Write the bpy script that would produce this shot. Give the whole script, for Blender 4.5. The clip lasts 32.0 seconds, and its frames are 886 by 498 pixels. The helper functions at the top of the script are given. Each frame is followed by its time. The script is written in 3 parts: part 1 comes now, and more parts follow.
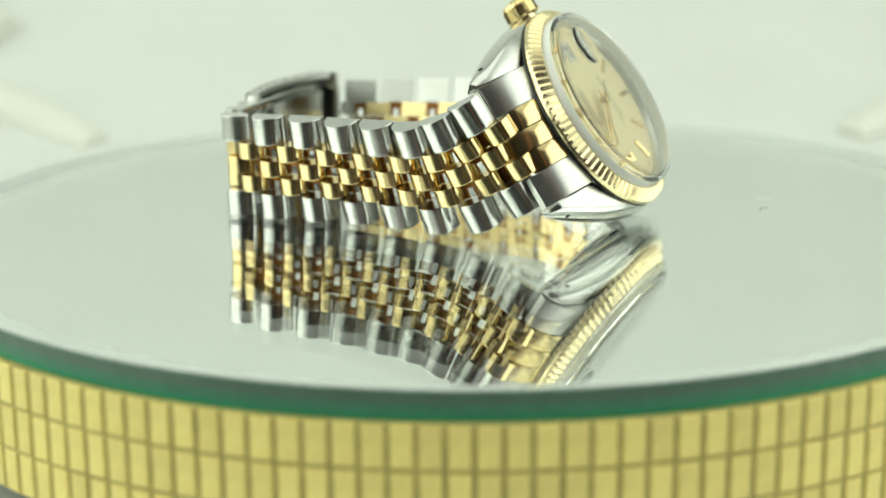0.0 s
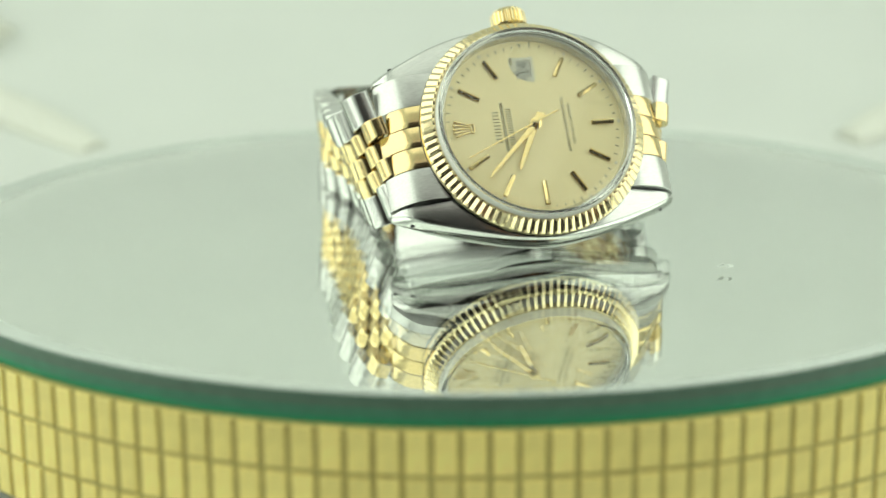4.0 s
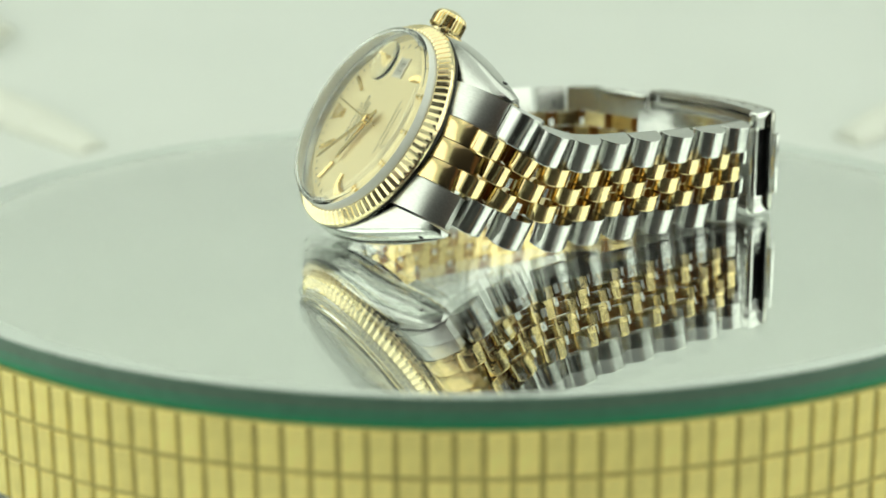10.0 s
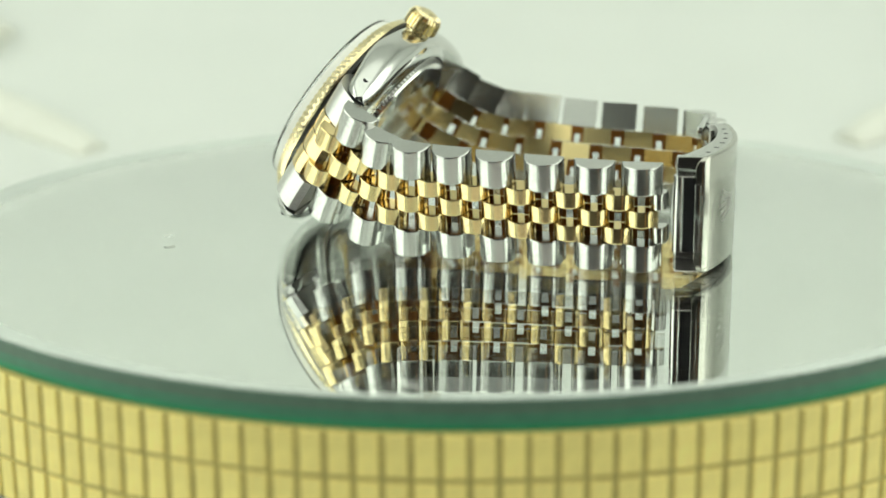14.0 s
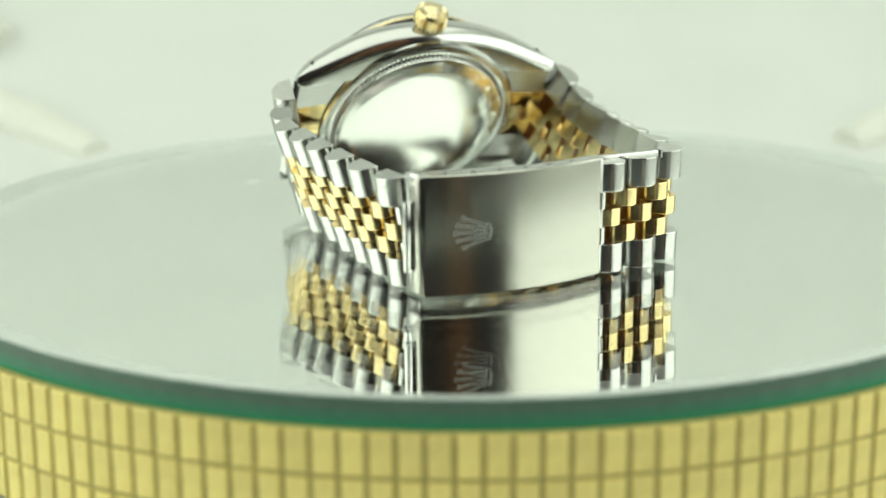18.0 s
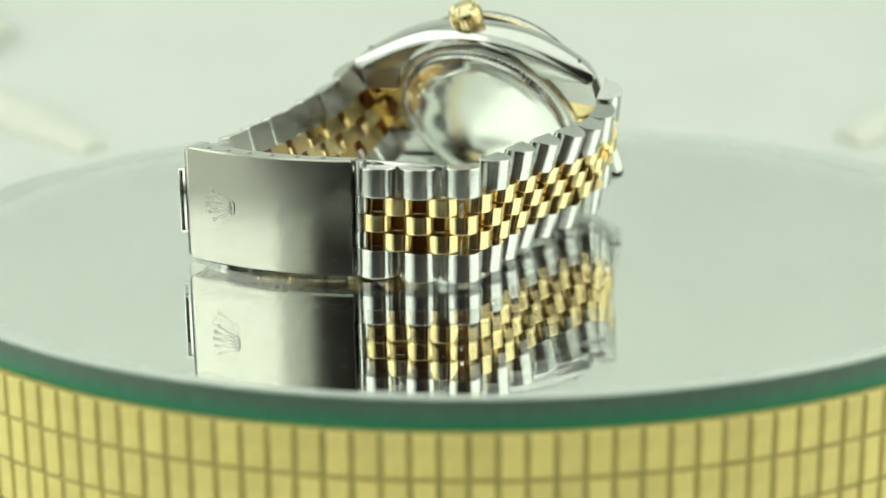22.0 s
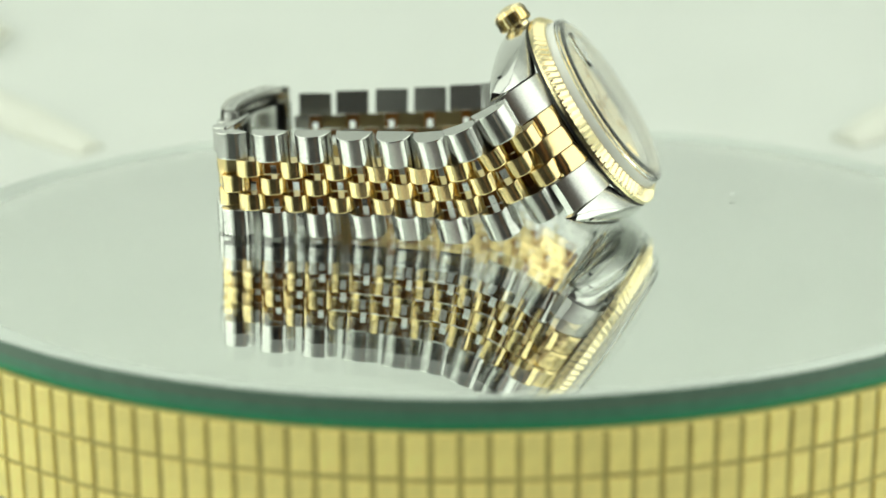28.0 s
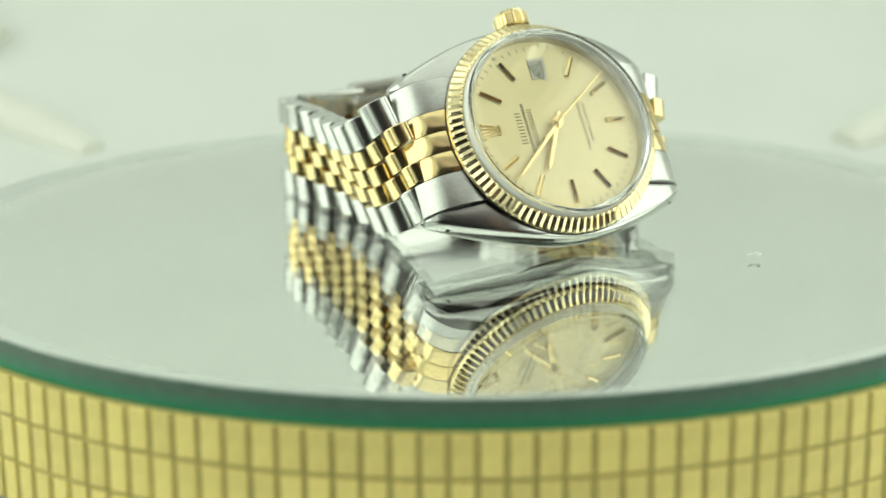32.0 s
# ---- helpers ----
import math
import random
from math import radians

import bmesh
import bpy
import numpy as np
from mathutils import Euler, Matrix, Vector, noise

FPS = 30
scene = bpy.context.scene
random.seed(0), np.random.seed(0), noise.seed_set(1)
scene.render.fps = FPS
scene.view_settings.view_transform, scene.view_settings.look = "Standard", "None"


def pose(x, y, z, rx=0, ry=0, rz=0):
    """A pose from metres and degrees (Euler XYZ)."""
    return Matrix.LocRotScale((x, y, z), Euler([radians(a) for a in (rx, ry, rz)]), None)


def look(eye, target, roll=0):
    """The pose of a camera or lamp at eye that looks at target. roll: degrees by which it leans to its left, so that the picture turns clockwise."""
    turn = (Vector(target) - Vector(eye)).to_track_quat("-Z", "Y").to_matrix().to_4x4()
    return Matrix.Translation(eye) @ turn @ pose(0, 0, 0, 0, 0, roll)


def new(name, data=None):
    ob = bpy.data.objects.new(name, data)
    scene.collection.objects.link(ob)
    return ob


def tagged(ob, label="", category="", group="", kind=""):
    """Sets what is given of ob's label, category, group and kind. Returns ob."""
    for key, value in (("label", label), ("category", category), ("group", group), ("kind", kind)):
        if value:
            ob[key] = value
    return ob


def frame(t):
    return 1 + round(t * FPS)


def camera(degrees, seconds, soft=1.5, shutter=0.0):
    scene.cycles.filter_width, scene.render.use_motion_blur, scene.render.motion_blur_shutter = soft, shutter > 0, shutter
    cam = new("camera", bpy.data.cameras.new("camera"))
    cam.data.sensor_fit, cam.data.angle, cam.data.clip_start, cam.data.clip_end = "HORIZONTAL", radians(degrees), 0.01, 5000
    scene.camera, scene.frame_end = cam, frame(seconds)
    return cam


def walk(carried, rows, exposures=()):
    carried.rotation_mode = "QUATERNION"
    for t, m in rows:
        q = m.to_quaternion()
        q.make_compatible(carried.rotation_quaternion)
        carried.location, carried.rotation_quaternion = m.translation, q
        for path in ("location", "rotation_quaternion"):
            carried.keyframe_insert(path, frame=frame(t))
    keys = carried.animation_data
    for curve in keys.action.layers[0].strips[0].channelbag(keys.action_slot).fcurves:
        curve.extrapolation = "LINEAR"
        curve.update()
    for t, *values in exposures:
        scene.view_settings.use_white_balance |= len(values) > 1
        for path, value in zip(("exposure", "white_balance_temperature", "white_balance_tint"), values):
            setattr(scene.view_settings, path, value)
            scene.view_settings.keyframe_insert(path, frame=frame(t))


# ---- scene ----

MM = 0.001

# ---- camera: it stands on a stand that sags by a fraction of a degree ----
cam = camera(30.94, 32.0, soft=1.5)
EYE = (0, -0.250, 0.05907)
# seconds, heading and tilt in degrees
SAG = ((0, 1.12, 14.713), (1, 1.20, 14.666), (2, 1.16, 14.625), (3, 1.05, 14.540), (6, 1.05, 14.495), (8, 1.03, 14.505), (10, 1.015, 14.474), (12, 1.01, 14.442),
       (14, 1.04, 14.430), (17, 1.05, 14.448), (20, 1.03, 14.423), (23, 1.05, 14.425), (25, 0.99, 14.440), (28, 0.94, 14.412), (30, 0.94, 14.418), (32, 0.955, 14.415))
EXPOSURES = [(0, 0.12, 6500, 10), (3, 0.03, 6500, 8), (6, 0.0, 6500, 5), (9, -0.02, 6500, 6), (11, 0.06, 6500, 10), (13, 0.14, 6500, 11), (20, 0.11, 6500, 10), (25, 0.06, 6500, 10), (28, 0.11, 6500, 10), (32, 0.02, 6500, 8)]


def cam_pose(h, tilt):
    return pose(*EYE) @ pose(0, 0, 0, 0, 0, h) @ pose(0, 0, 0, 90 - tilt, 0, 0) @ pose(0, 0, 0, 0, 0, -0.48)


walk(cam, [(t, cam_pose(h, tilt)) for t, h, tilt in SAG], EXPOSURES)
cam.data.dof.use_dof = True
cam.data.dof.focus_distance = 0.2305
cam.data.dof.aperture_fstop = 15.5

# the turntable turns evenly, in degrees a second
TURN_RATE = -12.428


def turn_at(t):
    return TURN_RATE * t


# ---- world and light ----
world = bpy.data.worlds.new("world")
scene.world = world
world.use_nodes = True
world.node_tree.nodes["Background"].inputs["Color"].default_value = (0.9, 1.0, 0.92, 1)
world.node_tree.nodes["Background"].inputs["Strength"].default_value = 0.05


def area_lamp(name, m, sx, sy, power, colour):
    data = bpy.data.lights.new(name, "AREA")
    data.shape, data.size, data.size_y, data.energy, data.color = "RECTANGLE", sx, sy, power, colour
    ob = new(name, data)
    ob.matrix_world = m
    return ob


LAMP_WHITE = (0.928, 1.0, 0.872)
area_lamp("tent_lamp_top", look((0, -0.06, 0.470), (0, -0.06, 0)), 0.56, 0.50, 0.62, LAMP_WHITE)
area_lamp("tent_lamp_side", look((-0.397, -0.095, 0.225), (0, -0.095, 0.225)), 0.58, 0.44, 1.24, LAMP_WHITE)
area_lamp("tent_lamp_side", look((0.397, -0.095, 0.225), (0, -0.095, 0.225)), 0.58, 0.44, 1.24, LAMP_WHITE)


# unseen fill added above the room; it lifts the tile fronts and dark reflections
area_lamp("room_fill", look((0.3, -0.78, 1.66), (0.3, -0.78, 0)), 2.4, 1.6, 9.5, (1.0, 0.96, 0.86))

# ---- materials ----
def material(name, colour, rough=0.5, metal=0.0, grain=0.0, scale=400.0, stretch=(1, 1, 1), bump=0.0, wear=0.0, rand=0.0, spec=0.5, island=False, aniso=0.0):
    m = bpy.data.materials.new(name)
    m.use_nodes = True
    nt = m.node_tree
    b = nt.nodes["Principled BSDF"]
    b.inputs["Base Color"].default_value = (*colour, 1)
    b.inputs["Roughness"].default_value = rough
    b.inputs["Metallic"].default_value = metal
    b.inputs["Specular IOR Level"].default_value = spec
    if aniso > 0:
        tn = nt.nodes.new("ShaderNodeTangent")
        tn.direction_type, tn.axis = "RADIAL", "Z"
        nt.links.new(tn.outputs["Tangent"], b.inputs["Tangent"])
        b.inputs["Anisotropic"].default_value = aniso
    co = nt.nodes.new("ShaderNodeTexCoord")
    mp = nt.nodes.new("ShaderNodeMapping")
    mp.inputs["Scale"].default_value = [scale * s for s in stretch]
    nt.links.new(co.outputs["Object"], mp.inputs["Vector"])
    no = nt.nodes.new("ShaderNodeTexNoise")
    no.inputs["Detail"].default_value = 4
    no.inputs["Scale"].default_value = 1.0
    nt.links.new(mp.outputs["Vector"], no.inputs["Vector"])
    big = nt.nodes.new("ShaderNodeTexNoise")
    big.inputs["Scale"].default_value = scale * 0.12
    nt.links.new(co.outputs["Object"], big.inputs["Vector"])
    if wear > 0:
        r = nt.nodes.new("ShaderNodeMapRange")
        r.inputs["From Min"].default_value, r.inputs["From Max"].default_value = 0.3, 0.7
        r.inputs["To Min"].default_value, r.inputs["To Max"].default_value = max(rough - wear, 0.02), rough + wear
        nt.links.new(big.outputs["Fac"], r.inputs["Value"])
        nt.links.new(r.outputs["Result"], b.inputs["Roughness"])
    if grain > 0 or rand > 0:
        hs = nt.nodes.new("ShaderNodeHueSaturation")
        hs.inputs["Color"].default_value = (*colour, 1)
        r = nt.nodes.new("ShaderNodeMapRange")
        r.inputs["From Min"].default_value, r.inputs["From Max"].default_value = 0.25, 0.75
        r.inputs["To Min"].default_value, r.inputs["To Max"].default_value = 1 - grain, 1 + grain
        nt.links.new(no.outputs["Fac"], r.inputs["Value"])
        out = r.outputs["Result"]
        if rand > 0:
            if island:
                g = nt.nodes.new("ShaderNodeNewGeometry")
                src = g.outputs["Random Per Island"]
            else:
                g = nt.nodes.new("ShaderNodeObjectInfo")
                src = g.outputs["Random"]
            r2 = nt.nodes.new("ShaderNodeMapRange")
            r2.inputs["To Min"].default_value, r2.inputs["To Max"].default_value = 1 - rand, 1 + rand
            nt.links.new(src, r2.inputs["Value"])
            mu = nt.nodes.new("ShaderNodeMath")
            mu.operation = "MULTIPLY"
            nt.links.new(out, mu.inputs[0])
            nt.links.new(r2.outputs["Result"], mu.inputs[1])
            out = mu.outputs[0]
        nt.links.new(out, hs.inputs["Value"])
        nt.links.new(hs.outputs["Color"], b.inputs["Base Color"])
    if bump > 0:
        bp = nt.nodes.new("ShaderNodeBump")
        bp.inputs["Strength"].default_value = bump
        bp.inputs["Distance"].default_value = 0.0001
        nt.links.new(no.outputs["Fac"], bp.inputs["Height"])
        nt.links.new(bp.outputs["Normal"], b.inputs["Normal"])
    return m


def glass_material(name, colour, ior=1.5, rough=0.0):
    m = bpy.data.materials.new(name)
    m.use_nodes = True
    b = m.node_tree.nodes["Principled BSDF"]
    b.inputs["Base Color"].default_value = (*colour, 1)
    b.inputs["Roughness"].default_value = rough
    b.inputs["Transmission Weight"].default_value = 1.0
    b.inputs["IOR"].default_value = ior
    return m


STEEL = material("steel_brushed", (0.58, 0.58, 0.56), 0.30, 1.0, grain=0.10, scale=4000, stretch=(0.04, 1, 1), bump=0.14)
REHAUT = material("inner_ring", (0.66, 0.65, 0.60), 0.25, 0.85, grain=0.04, scale=3000)
POINTER = material("pointer_gold", (0.80, 0.62, 0.30), 0.09, 1.0, grain=0.03, scale=1500)
RIM_SHEEN = material("crystal_rim_sheen", (0.90, 0.90, 0.85), 0.10, 0.0, grain=0.02, scale=2000)
ETCH = material("etched_steel", (0.62, 0.62, 0.59), 0.5, 0.9, grain=0.05, scale=3000)
STEEL_LINK = material("steel_link", (0.58, 0.58, 0.56), 0.21, 1.0, grain=0.10, scale=4200, stretch=(1, 1, 0.02), bump=0.12)
STEEL_CASE = material("steel_case", (0.56, 0.56, 0.54), 0.24, 1.0, grain=0.07, scale=4000, stretch=(0.05, 1, 1), bump=0.10)
STEEL_POLISH = material("steel_polished", (0.64, 0.64, 0.62), 0.14, 1.0, grain=0.03, scale=900)
STEEL_BACK = material("steel_back", (0.78, 0.78, 0.75), 0.13, 1.0, grain=0.03, scale=2500, wear=0.03)
STEEL_CLASP = material("steel_clasp", (0.47, 0.46, 0.415), 0.18, 1.0, grain=0.09, scale=9000, stretch=(0.006, 1, 1), bump=0.10)
STEEL_SHADE = material("steel_gap_shade", (0.07, 0.07, 0.065), 0.35, 1.0, grain=0.1, scale=3000, wear=0.1)
GOLD = material("gold_polished", (0.79, 0.625, 0.32), 0.17, 1.0, grain=0.03, scale=1500, wear=0.02)
GOLD_BEZEL = material("gold_bezel", (0.86, 0.735, 0.45), 0.18, 1.0, grain=0.03, scale=1500)
DIAL = material("dial_champagne", (0.78, 0.67, 0.40), 0.37, 0.45, grain=0.02, scale=3000, wear=0.02, spec=0.12)
INK = material("dial_ink", (0.10, 0.08, 0.05), 0.6, spec=0.2)
CREAM = material("cream_paint", (0.62, 0.58, 0.47), 0.6, grain=0.04)
DATE_CARD_SHADED = material("date_card_shaded", (0.42, 0.40, 0.34), 0.6, grain=0.04)
DATE_INK = material("date_ink", (0.20, 0.19, 0.16), 0.6)
BLACK = material("black_plastic", (0.015, 0.015, 0.016), 0.35, grain=0.1)
GLASS = glass_material("crystal_glass", (0.99, 1.0, 0.99), 1.36)
GLASS_LENS = glass_material("lens_glass", (0.99, 1.0, 0.99), 1.2)
GLASS_TOP = glass_material("table_glass", (0.985, 1.0, 0.99), 1.52)
GLASS_EDGE = material("glass_edge_green", (0.012, 0.27, 0.135), 0.3, 0.0, grain=0.12, scale=600, stretch=(1, 1, 4))
GLASS_BEVEL = material("glass_bevel_grey", (0.09, 0.16, 0.12), 0.35, 0.0, grain=0.12, scale=600)
GLASS_MID = material("glass_edge_grey_green", (0.05, 0.20, 0.125), 0.35, 0.0, grain=0.12, scale=600)
EDGE_MASK = material("edge_mask_pale", (0.76, 0.82, 0.77), 0.6, grain=0.03, scale=300)
SILVER = material("mirror_silver", (0.98, 1.0, 0.965), 0.006, 1.0)
TILE = material("tile_gold", (0.95, 0.79, 0.275), 0.42, 0.04, grain=0.10, scale=350, rand=0.07, wear=0.08)
GROUT = material("tile_backing", (0.52, 0.43, 0.14), 0.6, 0.0, grain=0.15, scale=500)
TENT = material("tent_fabric", (0.725, 0.745, 0.72), 0.9, grain=0.02, scale=25, bump=0.03, spec=0.1)
TENT_FOLD = material("tent_seam", (0.775, 0.775, 0.715), 0.9, grain=0.03, scale=60, spec=0.1)
TABLE = material("table_wood", (0.16, 0.12, 0.09), 0.5, grain=0.2, scale=12, stretch=(0.1, 1, 1))
# gold darkened to brown for the shade and inner reflections between links
KNUCKLE_SHADE = material("knuckle_shaded_gold", (0.20, 0.08, 0.02), 0.35, 1.0, grain=0.1, scale=3000)
ROOM = material("room_paint", (0.10, 0.095, 0.09), 0.8, grain=0.1, scale=3)
ROOM_FLOOR = material("room_floor_paint", (0.30, 0.30, 0.27), 0.7, grain=0.1, scale=4)
WOOD = material("cabinet_wood", (0.72, 0.38, 0.19), 0.5, grain=0.2, scale=8, stretch=(1, 1, 0.1))


# ---- building helpers ----
def link_mesh(name, bm, mat, smooth=None):
    me = bpy.data.meshes.new(name)
    bmesh.ops.recalc_face_normals(bm, faces=bm.faces[:])
    if smooth is not None:
        for f in bm.faces:
            f.smooth = True
        for e in bm.edges:
            if len(e.link_faces) == 2 and e.calc_face_angle(0) > radians(smooth):
                e.smooth = False
    bm.to_mesh(me)
    bm.free()
    me.materials.append(mat)
    return new(name, me)


def part(name, bm, mat, parent, label="", smooth=35):
    ob = link_mesh(name, bm, mat, smooth)
    ob.parent = parent
    if label:
        ob["label"] = label
    return ob


def empty(name, m=None):
    ob = new(name)
    ob.empty_display_size = 0.01
    if m is not None:
        ob.matrix_world = m
    return ob


def add_loft(bm, rings, closed=True, caps=True):
    """Joins rings of points, in mm, into a skin."""
    vs = [[bm.verts.new(Vector(p) * MM) for p in ring] for ring in rings]
    n = len(rings[0])
    for a, b in zip(vs, vs[1:]):
        for i in range(n if closed else n - 1):
            j = (i + 1) % n
            bm.faces.new((a[i], a[j], b[j], b[i]))
    if caps:
        bm.faces.new(vs[0][::-1])
        bm.faces.new(vs[-1])
    return vs


def add_lathe(bm, profile, steps=96, close=True):
    """Turns a profile of (radius, height), in mm, about z."""
    rings = []
    for k in range(steps):
        a = 2 * math.pi * k / steps
        rings.append([bm.verts.new(Vector((r * math.cos(a), r * math.sin(a), z)) * MM) for r, z in profile])
    n = len(profile)
    for k in range(steps):
        a, b = rings[k], rings[(k + 1) % steps]
        for i in range(n if close else n - 1):
            j = (i + 1) % n
            bm.faces.new((a[i], b[i], b[j], a[j]))


def disc_lathe(bm, profile, steps=96):
    """As add_lathe, for an open profile whose two ends are closed by flat faces."""
    first = len(bm.verts)
    rings = []
    for k in range(steps):
        a = 2 * math.pi * k / steps
        rings.append([bm.verts.new(Vector((r * math.cos(a), r * math.sin(a), z)) * MM) for r, z in profile])
    n = len(profile)
    for k in range(steps):
        a, b = rings[k], rings[(k + 1) % steps]
        for i in range(n - 1):
            bm.faces.new((a[i], b[i], b[i + 1], a[i + 1]))
    bm.faces.new([r[0] for r in rings][::-1])
    bm.faces.new([r[-1] for r in rings])


def add_box(bm, size, at=(0, 0, 0), m=None, bevel=0.0):
    """A box, in mm, with bevelled edges."""
    made = bmesh.ops.create_cube(bm, size=1)["verts"]
    for v in made:
        v.co = Vector((v.co.x * size[0] + at[0], v.co.y * size[1] + at[1], v.co.z * size[2] + at[2])) * MM
    if bevel > 0:
        es = list({e for v in made for e in v.link_edges})
        r = bmesh.ops.bevel(bm, geom=es, offset=bevel * MM, segments=2, profile=0.5, affect="EDGES")
        made = list({v for f in r["faces"] for v in f.verts} | {v for v in made if v.is_valid})
    if m is not None:
        for v in made:
            v.co = m @ v.co
    return made


def smoothstep(a, b, x):
    t = min(max((x - a) / (b - a), 0), 1)
    return t * t * (3 - 2 * t)


# ---- the setting: a white light tent in a dim room ----
FLOOR_Z = -27.0


def build_tent():
    # one sheet: floor, sweep and back wall
    bm = bmesh.new()
    prof = [(-165, FLOOR_Z)]
    for k in range(0, 25):
        a = math.pi / 2 * k / 24
        prof.append((110 + 220 * math.sin(a), FLOOR_Z + 220 - 220 * math.cos(a)))
    prof.append((330, 470))
    n = 40
    for x0, x1 in ((-400, 400),):
        rows = []
        for y, z in prof:
            rows.append([bm.verts.new(Vector((x0 + (x1 - x0) * i / n, y, z)) * MM) for i in range(n + 1)])
        back = []
        for (y, z), row in zip(prof, rows):
            back.append([bm.verts.new(v.co + Vector((0, 0.004, -0.004))) for v in row])
        for a, b in zip(rows, rows[1:]):
            for i in range(n):
                bm.faces.new((a[i], a[i + 1], b[i + 1], b[i]))
        for a, b in zip(back, back[1:]):
            for i in range(n):
                bm.faces.new((b[i], b[i + 1], a[i + 1], a[i]))
    tagged(link_mesh("backdrop", bm, TENT, 40), "white fabric sweep of a light tent, floor and back wall", "backdrop", kind="structure")
    for name, sx in (("wall_west", -1), ("wall_east", 1)):
        bm = bmesh.new()
        add_box(bm, (8, 726, 500), (sx * 405, -26, 224))
        tagged(link_mesh(name, bm, TENT), "white fabric side wall of a light tent", "wall", kind="structure")
    bm = bmesh.new()
    add_box(bm, (826, 726, 8), (0, -26, 478))
    tagged(link_mesh("ceiling", bm, TENT), "white fabric top of a light tent", "ceiling", kind="structure")
    # the front: one flap is closed, the other is open towards the room
    bm = bmesh.new()
    add_box(bm, (170, 8, 500), (-325, -394, 224))
    tagged(link_mesh("wall_front_flap", bm, TENT), "white fabric front flap of a light tent", "wall", kind="structure")


def build_room():
    table = tagged(empty("table", pose(0, 0.105, -0.74)), "dark wooden table that carries the light tent", "table")
    bm = bmesh.new()
    add_box(bm, (1300, 590, 24), (0, 0, 740 + FLOOR_Z - 20), bevel=2)
    part("tabletop", bm, TABLE, table)
    for sx in (-1, 1):
        for sy in (-1, 1):
            bm = bmesh.new()
            add_box(bm, (50, 50, 740 + FLOOR_Z - 32), (sx * 610, sy * 255, (740 + FLOOR_Z - 32) / 2), bevel=2)
            part("leg", bm, TABLE, table)
    for name, size, at in (("room_floor", (4000, 2760, 40), (0, -280, -760)), ("room_ceiling", (4000, 2760, 40), (0, -280, 1700)),
                           ("room_wall_south", (4000, 40, 2420), (0, -1640, 470)), ("room_wall_north", (4000, 40, 2420), (0, 1080, 470)),
                           ("room_wall_west", (40, 2680, 2420), (-1980, -280, 470)), ("room_wall_east", (40, 2680, 2420), (1980, -280, 470))):
        bm = bmesh.new()
        add_box(bm, size, at)
        tagged(link_mesh(name, bm, ROOM_FLOOR if name == "room_floor" else ROOM), "dim painted surface of the room round the tent", "wall", kind="structure")


build_tent()
build_room()
bm = bmesh.new()
add_box(bm, (250, 30, 2080), (745, -1604, 300), bevel=3)
tagged(link_mesh("door_1", bm, WOOD), "brown wooden door in the dim room", "door", kind="structure")


def fold(points, radius, label):
    """A soft raised fold of the tent's cloth along a line of points."""
    bm = bmesh.new()
    rings = []
    pts = [Vector(p) for p in points]
    for i, p in enumerate(pts):
        t = (pts[min(i + 1, len(pts) - 1)] - pts[max(i - 1, 0)]).normalized()
        side = t.cross(Vector((0, 0, 1))).normalized()
        up = side.cross(t)
        r = radius * (0.45 + 0.55 * math.sin(math.pi * (i + 0.5) / len(pts)))
        rings.append([p + side * math.cos(a) * r * 1.5 + up * math.sin(a) * r for a in [2 * math.pi * k / 14 for k in range(14)]])
    add_loft(bm, rings)
    return tagged(link_mesh("fabric_fold", bm, TENT_FOLD, 60), label, "fabric fold", "folds of the tent")


SEAM = "cream padded seam of the white tent cloth"
fold([(-172, 216, -2), (-150, 200, -8), (-130, 187, -13), (-119, 179, -16), (-108, 171, -19), (-99, 163, -21)], 5, SEAM)
fold([(150, 204, -6), (132, 192, -11), (118, 180, -15), (108, 173, -17.5), (99, 166, -20)], 5, SEAM)
fold([(-190, 240, 15), (-168, 229, 9), (-152, 222, 5), (-138, 216, 1)], 9, SEAM)
fold([(185, 236, 13), (165, 227, 8), (148, 221, 4), (132, 215, 0)], 8, SEAM)

# ---- turntable ----
GLASS_R, TILE_R = 85.8, 86.9
ECC = Vector((-0.1, 0.2, 0))
GLASS_T, MIRROR_Z = 4.4, 4.1
TILES, ROW_H, TILE_TOP = 170, 5.8, -3.25
turntable = tagged(empty("turntable"), "round display turntable with a mirror top and gold mosaic rim", "turntable")


def offset(bm, d):
    for v in bm.verts:
        v.co += d * MM
    return bm


bm = bmesh.new()
disc_lathe(bm, [(GLASS_R - 0.3, -MIRROR_Z + 0.04), (GLASS_R - 0.06, -MIRROR_Z + 0.04), (GLASS_R - 0.06, -0.1), (GLASS_R - 0.15, 0.0)], 256)
glass_top = part("glass_top", offset(bm, ECC), GLASS_TOP, turntable, "clear greenish round glass plate", 30)
glass_top.visible_shadow = False
bm = bmesh.new()
disc_lathe(bm, [(GLASS_R - 0.4, -GLASS_T), (GLASS_R - 0.4, -MIRROR_Z)], 256)
part("mirror_backing", offset(bm, ECC), SILVER, turntable, "silvered mirror under the glass", 30)
